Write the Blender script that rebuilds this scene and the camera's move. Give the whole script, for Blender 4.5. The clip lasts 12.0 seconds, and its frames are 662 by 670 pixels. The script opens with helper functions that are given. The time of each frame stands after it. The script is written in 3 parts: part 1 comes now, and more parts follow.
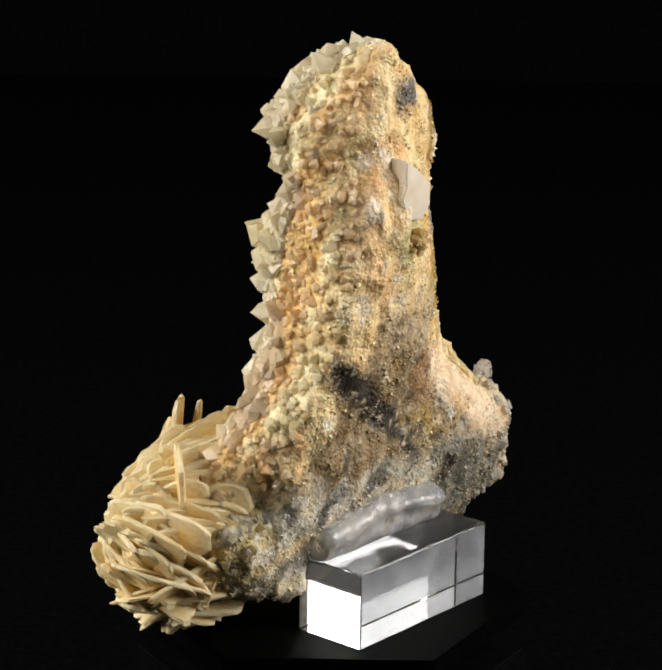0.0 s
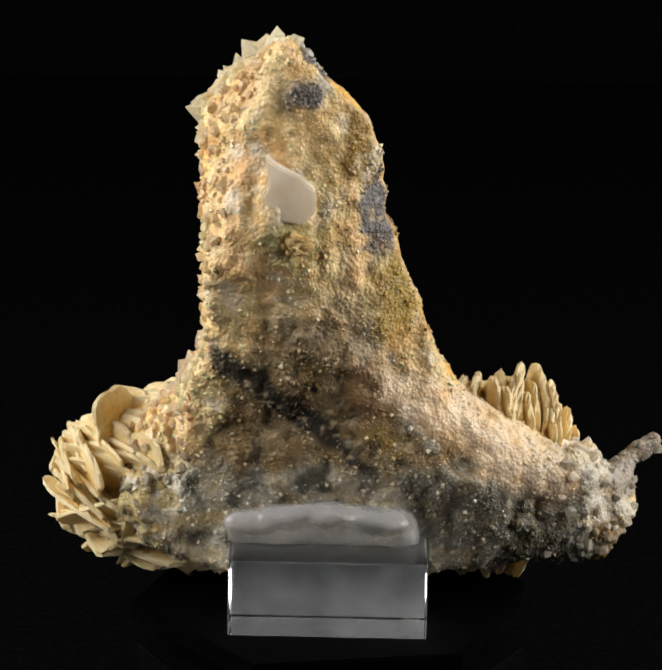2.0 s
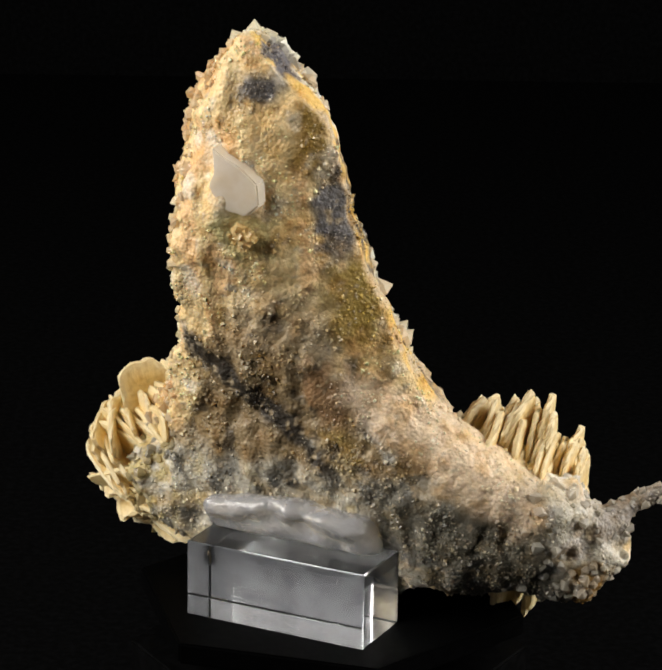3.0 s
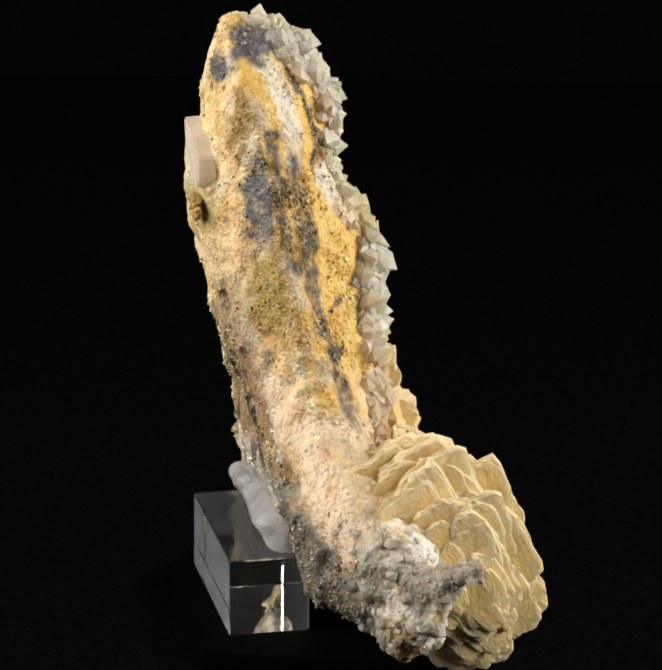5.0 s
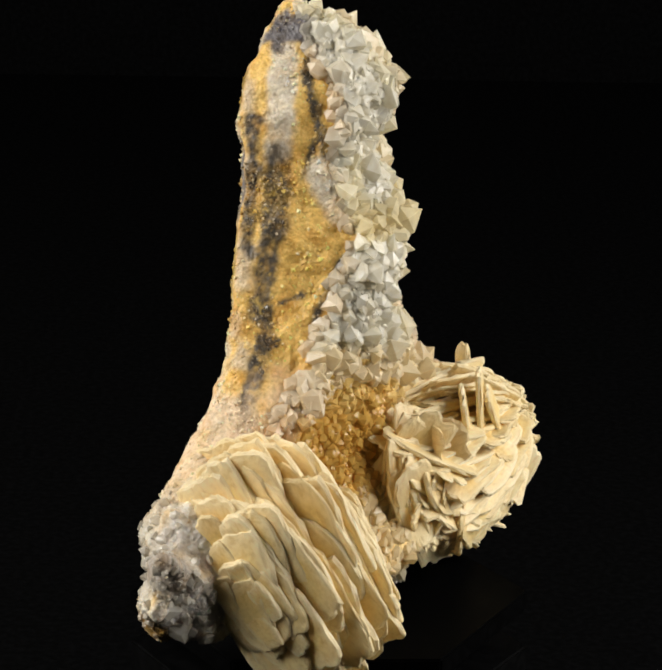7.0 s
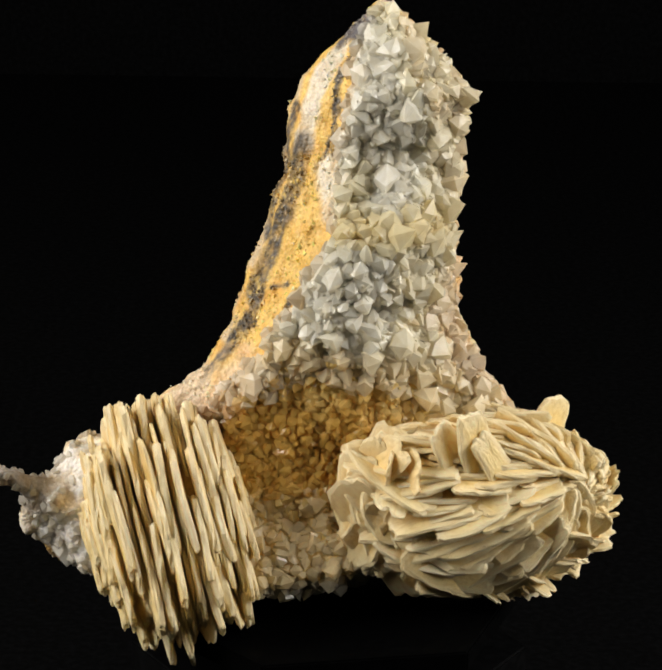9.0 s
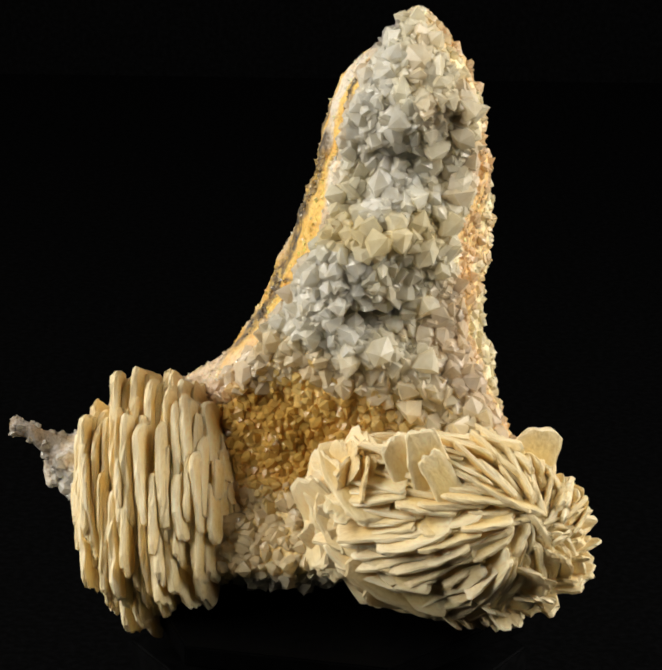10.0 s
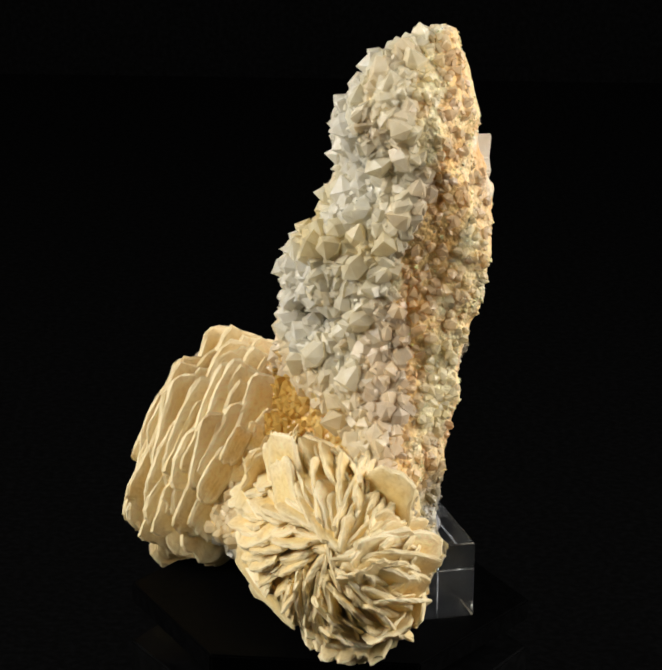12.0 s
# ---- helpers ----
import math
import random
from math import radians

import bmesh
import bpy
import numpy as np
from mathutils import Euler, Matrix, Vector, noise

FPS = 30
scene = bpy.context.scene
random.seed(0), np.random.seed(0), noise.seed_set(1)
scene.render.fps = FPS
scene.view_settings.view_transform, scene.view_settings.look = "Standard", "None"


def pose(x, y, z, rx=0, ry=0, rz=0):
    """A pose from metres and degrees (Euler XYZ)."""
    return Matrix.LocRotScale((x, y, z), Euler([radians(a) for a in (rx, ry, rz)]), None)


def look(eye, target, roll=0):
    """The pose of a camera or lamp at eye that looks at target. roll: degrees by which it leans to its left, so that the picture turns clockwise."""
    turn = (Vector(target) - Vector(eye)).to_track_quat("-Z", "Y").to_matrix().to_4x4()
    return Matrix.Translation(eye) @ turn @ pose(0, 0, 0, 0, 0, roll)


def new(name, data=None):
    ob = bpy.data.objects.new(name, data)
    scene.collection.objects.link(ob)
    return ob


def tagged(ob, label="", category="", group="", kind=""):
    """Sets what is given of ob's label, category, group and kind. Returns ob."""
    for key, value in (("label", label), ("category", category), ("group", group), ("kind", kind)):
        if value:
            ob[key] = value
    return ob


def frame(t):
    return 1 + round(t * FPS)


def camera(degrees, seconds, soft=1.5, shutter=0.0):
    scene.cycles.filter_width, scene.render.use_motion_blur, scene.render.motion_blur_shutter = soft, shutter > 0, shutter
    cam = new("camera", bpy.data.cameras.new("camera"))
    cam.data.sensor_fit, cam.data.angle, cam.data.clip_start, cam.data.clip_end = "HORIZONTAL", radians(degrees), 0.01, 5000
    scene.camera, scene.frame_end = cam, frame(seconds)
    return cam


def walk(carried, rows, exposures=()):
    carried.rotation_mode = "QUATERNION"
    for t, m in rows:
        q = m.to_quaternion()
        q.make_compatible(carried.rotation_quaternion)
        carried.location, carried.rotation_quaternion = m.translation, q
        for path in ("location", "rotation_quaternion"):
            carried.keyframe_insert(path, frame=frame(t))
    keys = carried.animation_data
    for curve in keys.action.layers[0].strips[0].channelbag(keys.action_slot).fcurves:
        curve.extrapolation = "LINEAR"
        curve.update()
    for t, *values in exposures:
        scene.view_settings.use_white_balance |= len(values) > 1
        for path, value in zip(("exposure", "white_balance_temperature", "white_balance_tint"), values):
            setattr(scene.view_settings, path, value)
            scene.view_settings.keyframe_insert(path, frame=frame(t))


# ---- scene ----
# A mineral specimen on an acrylic block turns on a black hexagonal turntable before a still camera.
MM = 0.001
EYE = (-0.0007, -0.95, 0.3895)
TILT = 0.30663
AHEAD = (-0.0007, -0.95 + math.cos(TILT), 0.3895 - math.sin(TILT))
cam = camera(12.22, 12.0, 2.3)
walk(cam, [(0.0, look(EYE, AHEAD, 0.818)), (12.0, look(EYE, AHEAD, 0.818))])

# ---- light ----
world = bpy.data.worlds.new("dark_studio")
scene.world = world
world.use_nodes = True
world.node_tree.nodes["Background"].inputs[0].default_value = (0.5, 0.55, 0.65, 1)
world.node_tree.nodes["Background"].inputs[1].default_value = 0.004
scene.view_settings.exposure = 0.0


def softbox(name, eye, target, w, h, power, colour):
    data = bpy.data.lights.new(name, "AREA")
    data.shape, data.size, data.size_y, data.energy, data.color = "RECTANGLE", w, h, power, colour
    ob = new(name, data)
    ob.matrix_world = look(eye, target)
    return ob


softbox("softbox_key", (-0.97, -0.19, 0.62), (0, 0, 0.09), 0.95, 0.8, 19.5, (1.0, 0.97, 0.92))
softbox("softbox_side", (0.99, -0.08, 0.58), (0, 0, 0.09), 0.95, 0.8, 19.0, (1.0, 0.975, 0.94))


# ---- materials ----
def material(name, rough=0.6, metal=0.0):
    m = bpy.data.materials.new(name)
    m.use_nodes = True
    b = m.node_tree.nodes["Principled BSDF"]
    b.inputs["Roughness"].default_value, b.inputs["Metallic"].default_value = rough, metal
    return m, m.node_tree.nodes, m.node_tree.links, b


def noise_node(nodes, links, scale, detail=4.0, coord=None):
    n = nodes.new("ShaderNodeTexNoise")
    n.inputs["Scale"].default_value, n.inputs["Detail"].default_value = scale, detail
    if coord is not None:
        links.new(coord, n.inputs["Vector"])
    return n


def ramp(nodes, links, source, stops):
    r = nodes.new("ShaderNodeValToRGB")
    e = r.color_ramp.elements
    while len(e) < len(stops):
        e.new(0.5)
    for el, (p, c) in zip(e, stops):
        el.position, el.color = p, (*c, 1)
    links.new(source, r.inputs["Fac"])
    return r.outputs["Color"]


def mix(nodes, links, kind, fac, a, b):
    n = nodes.new("ShaderNodeMix")
    n.data_type, n.blend_type = "RGBA", kind
    for socket, value in ((n.inputs["Factor"], fac), (n.inputs["A"], a), (n.inputs["B"], b)):
        if isinstance(value, (int, float)):
            socket.default_value = value
        elif isinstance(value, tuple):
            socket.default_value = (*value, 1)
        else:
            links.new(value, socket)
    return n.outputs["Result"]


def bump(nodes, links, height, b, strength, distance):
    n = nodes.new("ShaderNodeBump")
    n.inputs["Strength"].default_value, n.inputs["Distance"].default_value = strength, distance
    links.new(height, n.inputs["Height"])
    links.new(n.outputs["Normal"], b.inputs["Normal"])


def rock_material(name, rough, sss, relief):
    """Mineral whose colour zones are laid on the mesh, with sugary grain, stains and pits on top."""
    m, nodes, links, b = material(name, rough)
    zone = nodes.new("ShaderNodeAttribute")
    zone.attribute_name = "zone"
    coord = nodes.new("ShaderNodeTexCoord").outputs["Object"]
    fine = noise_node(nodes, links, 1100, 6, coord)
    mid = noise_node(nodes, links, 380, 6, coord)
    coarse = noise_node(nodes, links, 120, 5, coord)
    sugar = nodes.new("ShaderNodeTexVoronoi")
    sugar.inputs["Scale"].default_value = 820
    links.new(coord, sugar.inputs["Vector"])
    c = mix(nodes, links, "MULTIPLY", 1.0, zone.outputs["Color"], ramp(nodes, links, fine.outputs["Fac"], [(0.25, (0.82, 0.78, 0.71)), (0.55, (1.0, 1.0, 1.0)), (0.8, (1.10, 1.09, 1.07))]))
    c = mix(nodes, links, "MULTIPLY", 0.7, c, ramp(nodes, links, mid.outputs["Fac"], [(0.30, (0.70, 0.60, 0.46)), (0.46, (0.98, 0.96, 0.92)), (0.7, (1.12, 1.11, 1.10))]))
    c = mix(nodes, links, "MULTIPLY", 0.8, c, ramp(nodes, links, coarse.outputs["Fac"], [(0.32, (0.90, 0.72, 0.46)), (0.52, (1.06, 1.05, 1.03))]))
    c = mix(nodes, links, "MULTIPLY", 0.28, c, ramp(nodes, links, sugar.outputs["Color"], [(0.1, (0.72, 0.70, 0.66)), (0.6, (1.0, 1.0, 1.0)), (0.95, (1.3, 1.28, 1.22))]))
    links.new(c, b.inputs["Base Color"])
    links.new(ramp(nodes, links, mid.outputs["Fac"], [(0.35, (rough + 0.2,) * 3), (0.65, (rough - 0.2,) * 3)]), b.inputs["Roughness"])
    b.inputs["Subsurface Weight"].default_value, b.inputs["Subsurface Scale"].default_value = sss, 0.003
    b.inputs["Subsurface Radius"].default_value = (1.0, 0.75, 0.45)
    add = nodes.new("ShaderNodeMath")
    add.operation = "MULTIPLY_ADD"
    links.new(sugar.outputs["Distance"], add.inputs[0])
    add.inputs[1].default_value = -0.35
    links.new(mid.outputs["Fac"], add.inputs[2])
    bump(nodes, links, add.outputs[0], b, relief, 0.0022)
    return m


def add_translucent(nodes, links, b, colour, share, clear=None):
    """Lets light through the body: part of the surface passes it on diffusely, a little goes straight through."""
    glow = nodes.new("ShaderNodeBsdfTranslucent")
    links.new(colour, glow.inputs["Color"])
    both = nodes.new("ShaderNodeMixShader")
    both.inputs["Fac"].default_value = share
    links.new(b.outputs["BSDF"], both.inputs[1])
    links.new(glow.outputs["BSDF"], both.inputs[2])
    last = both.outputs["Shader"]
    if clear is not None:
        through_body = nodes.new("ShaderNodeBsdfTransparent")
        through_body.inputs["Color"].default_value = (0.98, 0.96, 0.92, 1)
        final = nodes.new("ShaderNodeMixShader")
        links.new(clear, final.inputs["Fac"])
        links.new(last, final.inputs[1])
        links.new(through_body.outputs["BSDF"], final.inputs[2])
        last = final.outputs["Shader"]
    links.new(last, nodes["Material Output"].inputs["Surface"])


def quartz_material(name, by_object, size):
    """Translucent quartz; its body colour comes from the crystal (by_object) or from the mesh."""
    m, nodes, links, b = material(name, 0.07)
    if by_object:
        body = nodes.new("ShaderNodeObjectInfo").outputs["Color"]
    else:
        at = nodes.new("ShaderNodeAttribute")
        at.attribute_name = "zone"
        body = at.outputs["Color"]
    coord = nodes.new("ShaderNodeTexCoord").outputs["Object"]
    cloud = noise_node(nodes, links, size, 4, coord)
    c = mix(nodes, links, "MULTIPLY", 1.0, body, ramp(nodes, links, cloud.outputs["Fac"], [(0.3, (0.95, 0.91, 0.82)), (0.6, (1.0, 1.0, 1.0))]))
    links.new(c, b.inputs["Base Color"])
    b.inputs["IOR"].default_value = 1.54
    grain = noise_node(nodes, links, 900, 4, coord)
    bump(nodes, links, grain.outputs["Fac"], b, 0.15, 0.0005)
    add_translucent(nodes, links, b, c, 0.46, ramp(nodes, links, cloud.outputs["Fac"], [(0.3, (0.12,) * 3), (0.65, (0.03,) * 3)]))
    return m


ROCK = rock_material("weathered_vein_rock", 0.58, 0.14, 0.5)
GRAIN = rock_material("drusy_grains", 0.36, 0.25, 0.2)
QUARTZ_POINT = quartz_material("milky_quartz", True, 1100)
QUARTZ_CRUST = quartz_material("sugary_quartz", False, 260)
QUARTZ_CHIP = quartz_material("white_quartz_chip", True, 110)


def blade_material():
    m, nodes, links, b = material("cream_barite", 0.42)
    rim = nodes.new("ShaderNodeAttribute")
    rim.attribute_name = "zone"
    info = nodes.new("ShaderNodeObjectInfo")
    coord = nodes.new("ShaderNodeTexCoord").outputs["Object"]
    cloud = noise_node(nodes, links, 1500, 6, coord)
    fine = noise_node(nodes, links, 9000, 5, coord)
    c = mix(nodes, links, "MULTIPLY", 1.0, rim.outputs["Color"], ramp(nodes, links, cloud.outputs["Fac"], [(0.28, (0.91, 0.83, 0.65)), (0.48, (1.02, 1.0, 0.95)), (0.75, (1.08, 1.08, 1.12))]))
    c = mix(nodes, links, "MULTIPLY", 1.0, c, ramp(nodes, links, info.outputs["Random"], [(0.0, (0.93, 0.90, 0.82)), (0.5, (1, 1, 1)), (1.0, (1.04, 1.06, 1.12))]))
    c = mix(nodes, links, "MULTIPLY", 0.35, c, ramp(nodes, links, fine.outputs["Fac"], [(0.3, (0.75, 0.70, 0.60)), (0.55, (1.04, 1.04, 1.04))]))
    links.new(c, b.inputs["Base Color"])
    stretch = nodes.new("ShaderNodeMapping")
    stretch.inputs["Scale"].default_value = (0.25, 1.2, 1.0)
    links.new(coord, stretch.inputs["Vector"])
    steps = noise_node(nodes, links, 7000, 6, stretch.outputs["Vector"])
    c = mix(nodes, links, "MULTIPLY", 0.5, c, ramp(nodes, links, steps.outputs["Fac"], [(0.34, (0.87, 0.76, 0.54)), (0.46, (1.02, 1.0, 0.95)), (0.7, (1.10, 1.11, 1.16))]))
    links.new(c, b.inputs["Base Color"])
    bump(nodes, links, steps.outputs["Fac"], b, 0.4, 0.001)
    add_translucent(nodes, links, b, c, 0.22)
    return m


BARITE = blade_material()


def acrylic_material():
    m, nodes, links, b = material("clear_acrylic", 0.03)
    b.inputs["Transmission Weight"].default_value, b.inputs["IOR"].default_value = 1.0, 1.49
    b.inputs["Base Color"].default_value = (0.97, 0.98, 0.99, 1)
    coord = nodes.new("ShaderNodeTexCoord").outputs["Object"]
    wear = noise_node(nodes, links, 60, 6, coord)
    links.new(ramp(nodes, links, wear.outputs["Fac"], [(0.4, (0.03,) * 3), (0.75, (0.08,) * 3)]), b.inputs["Roughness"])
    haze = nodes.new("ShaderNodeBsdfDiffuse")
    haze.inputs["Color"].default_value = (0.62, 0.64, 0.67, 1)
    both = nodes.new("ShaderNodeMixShader")
    links.new(ramp(nodes, links, wear.outputs["Fac"], [(0.35, (0.006,) * 3), (0.7, (0.016,) * 3)]), both.inputs["Fac"])
    links.new(b.outputs["BSDF"], both.inputs[1])
    links.new(haze.outputs["BSDF"], both.inputs[2])
    links.new(both.outputs["Shader"], nodes["Material Output"].inputs["Surface"])
    return m


def glue_material():
    m, nodes, links, b = material("milky_glue", 0.06)
    b.inputs["Base Color"].default_value = (0.90, 0.90, 0.93, 1)
    b.inputs["Transmission Weight"].default_value = 0.72
    coord = nodes.new("ShaderNodeTexCoord").outputs["Object"]
    wob = noise_node(nodes, links, 240, 3, coord)
    bump(nodes, links, wob.outputs["Fac"], b, 0.5, 0.002)
    return m


def black_material(name, value, rough):
    m, nodes, links, b = material(name, rough)
    coord = nodes.new("ShaderNodeTexCoord").outputs["Object"]
    dust = noise_node(nodes, links, 300, 6, coord)
    links.new(ramp(nodes, links, dust.outputs["Fac"], [(0.4, (value,) * 3), (0.8, (value * 1.8, value * 1.8, value * 1.9))]), b.inputs["Base Color"])
    links.new(ramp(nodes, links, dust.outputs["Fac"], [(0.3, (rough,) * 3), (0.8, (min(1, rough + 0.15),) * 3)]), b.inputs["Roughness"])
    return m


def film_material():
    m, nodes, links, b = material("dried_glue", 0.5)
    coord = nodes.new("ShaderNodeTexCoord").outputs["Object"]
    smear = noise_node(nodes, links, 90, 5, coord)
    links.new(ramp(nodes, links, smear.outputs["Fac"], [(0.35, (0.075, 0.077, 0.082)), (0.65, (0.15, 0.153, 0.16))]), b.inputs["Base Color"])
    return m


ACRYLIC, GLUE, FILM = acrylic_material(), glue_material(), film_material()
BLACK_PLATE = black_material("black_plastic", 0.0007, 0.5)
BLACK_BASE = black_material("black_gloss_plastic", 0.0015, 0.35)
VELVET = black_material("black_velvet", 0.0016, 1.0)
BLACK_PLATE.node_tree.nodes["Principled BSDF"].inputs["Specular IOR Level"].default_value = 0.02
BLACK_BASE.node_tree.nodes["Principled BSDF"].inputs["Specular IOR Level"].default_value = 0.08
VELVET.node_tree.nodes["Principled BSDF"].inputs["Specular IOR Level"].default_value = 0.0


# ---- helpers for meshes ----
def part(name, bm, mat, parent, label=""):
    me = bpy.data.meshes.new(name)
    bm.to_mesh(me)
    bm.free()
    me.materials.append(mat)
    ob = new(name, me)
    ob.parent = parent
    return tagged(ob, label) if label else ob


def piece(name, me, parent, m):
    """One more object on a shared mesh."""
    ob = new(name, me)
    ob.parent = parent
    ob.matrix_local = m
    return ob


def zone_colours(me, rgb):
    at = me.color_attributes.new("zone", "FLOAT_COLOR", "POINT")
    at.data.foreach_set("color", np.hstack([rgb, np.ones((len(rgb), 1))]).astype(np.float32).ravel())


RNG = np.random.default_rng(7)
LATTICE = RNG.random((48, 48, 48)).astype(np.float32)


def vnoise(p, size, shift=0.0):
    """Smooth noise from -1 to 1 with features of the given size."""
    q = p / size + shift
    i = np.floor(q).astype(int)
    f = (q - i).astype(np.float32)
    f = f * f * (3 - 2 * f)
    i0, i1 = i % 48, (i + 1) % 48
    out = 0
    for a in (0, 1):
        for b in (0, 1):
            for c in (0, 1):
                w = (f[..., 0] if a else 1 - f[..., 0]) * (f[..., 1] if b else 1 - f[..., 1]) * (f[..., 2] if c else 1 - f[..., 2])
                out = out + w * LATTICE[(i1 if a else i0)[..., 0], (i1 if b else i0)[..., 1], (i1 if c else i0)[..., 2]]
    return out * 2 - 1


def sstep(x, a, b):
    t = np.clip((x - a) / (b - a), 0, 1)
    return t * t * (3 - 2 * t)


def ellipsoid(p, c, r, turn=0.0):
    d = p - np.array(c)
    k, s = math.cos(radians(turn)), math.sin(radians(turn))
    d = np.stack([d[..., 0] * k + d[..., 1] * s, -d[..., 0] * s + d[..., 1] * k, d[..., 2]], -1) / np.array(r)
    n = np.sqrt((d * d).sum(-1)) + 1e-6
    return (n - 1) * min(r)


def capsule(p, a, b, ra, rb):
    a, b = np.array(a, float), np.array(b, float)
    h = np.clip(((p - a) @ (b - a)) / ((b - a) @ (b - a)), 0, 1)
    return np.linalg.norm(p - a - h[..., None] * (b - a), axis=-1) - (ra + (rb - ra) * h)


def smin(a, b, k):
    h = np.clip(0.5 + 0.5 * (b - a) / k, 0, 1)
    return b + (a - b) * h - k * h * (1 - h)


def smax(a, b, k):
    return -smin(-a, -b, k)


# The tall fin: distances of its faces from the turning axis, at six heights (mm), then a blunt peak.
FIN_Z = (68, 95, 120, 145, 168, 186, 196.5)
FIN_PEAK = (-17.0, -34.0, 0.5)
FIN = {
    0: (42.6, 30.4, 22.4, 17.1, 9.2, -8.5),
    38: (30.9, 16.8, 5.8, -0.9, -7.5, -21.3),
    75: (21.2, 14.6, 10.2, -3.5, -2.9, -14.6),
    90: (11.1, 13.4, 13.3, -2.5, 2.7, -10.2),
    115: (16.4, 20.0, 22.2, 10.3, 15.4, -1.0),
    130: (29.2, 17.6, 21.1, 12.6, 18.6, 2.0),
    180: (44.5, 40.3, 38.5, 39.9, 41.1, 22.8),
    218: (50.1, 53.3, 53.5, 49.2, 45.4, 38.6),
    255: (33.0, 41.7, 51.7, 48.2, 43.0, 38.9),
    270: (27.0, 37.6, 41.4, 47.8, 39.4, 36.3),
    295: (32.6, 31.2, 32.5, 32.3, 31.9, 27.4),
    310: (36.8, 32.8, 32.2, 30.1, 29.1, 23.1),
}


def fin(p):
    d = np.full(p.shape[:-1], -1e3, np.float32)
    for deg, h in FIN.items():
        k, s = math.cos(radians(deg)), math.sin(radians(deg))
        lim = np.interp(p[..., 2], FIN_Z, (*h, FIN_PEAK[0] * k + FIN_PEAK[1] * s + FIN_PEAK[2]))
        d = smax(d, p[..., 0] * k + p[..., 1] * s - lim, 2.5)
    return smax(smax(d, p[..., 2] - 192.5, 2.0), 40 - p[..., 2], 6.0)


def specimen_form(p):
    y, z = p[..., 1], p[..., 2]
    d = fin(p)
    base = ellipsoid(p, (0, -8, 33), (64, 27, 27))
    base = smin(base, ellipsoid(p, (60, 5, 29), (38, 15, 20), 6), 9)
    base = smin(base, ellipsoid(p, (-44, 2, 33), (30, 17, 23), -8), 10)
    base = smin(base, capsule(p, (28, -12, 68), (78, -2, 42), 10, 9.5), 9)
    base = smin(base, capsule(p, (-34, -16, 74), (-58, 0, 54), 12, 8), 9)
    base = smin(base, ellipsoid(p, (14, 16, 20), (30, 17, 13)), 6)
    d = smin(d, base, 9)
    d = smin(d, ellipsoid(p, (-30, -40, 117), (7, 7, 9)), 4)
    d = smin(d, capsule(p, (86, 9, 34), (106, 20, 48), 6.5, 3.6), 5)
    d = smax(d, -ellipsoid(p, (12, 31, 52), (27, 20, 17)), 5)
    d = smax(d, -(y + 12.5 + 0.24 * z), 4)
    d = smax(d, 5 + vnoise(p, 14, 3.1) * 2 + 0.10 * np.abs(p[..., 0] - 10) * (p[..., 0] < 10) - z, 4)
    # the rock stands clear of the acrylic block
    d = smax(d, -np.maximum(np.maximum(np.abs(p[..., 0]) - 33.5, np.abs(y + 27) - 15.5), z - 26.5), 1.5)
    # hollows between the crystal terraces of the front
    for at, size in (((-25, 6, 150), (13, 13, 6)), ((-14, 15, 100), (17, 14, 6))):
        d = smax(d, -ellipsoid(p, at, size), 3)
    return d


def y_of(p):
    return p[..., 1]


def specimen_field(p):
    d = specimen_form(p)
    d = d + 2.0 * vnoise(p, 15, 4.1) * sstep(y_of(p), -14, 4) + 0.9 * vnoise(p * np.array([1, 1, 0.22]), 4, 3.2) + 1.6 * vnoise(p, 11, 1.7) + 0.9 * vnoise(p, 4.5, 5.3) + 0.45 * vnoise(p, 2.1, 9.1)
    return d


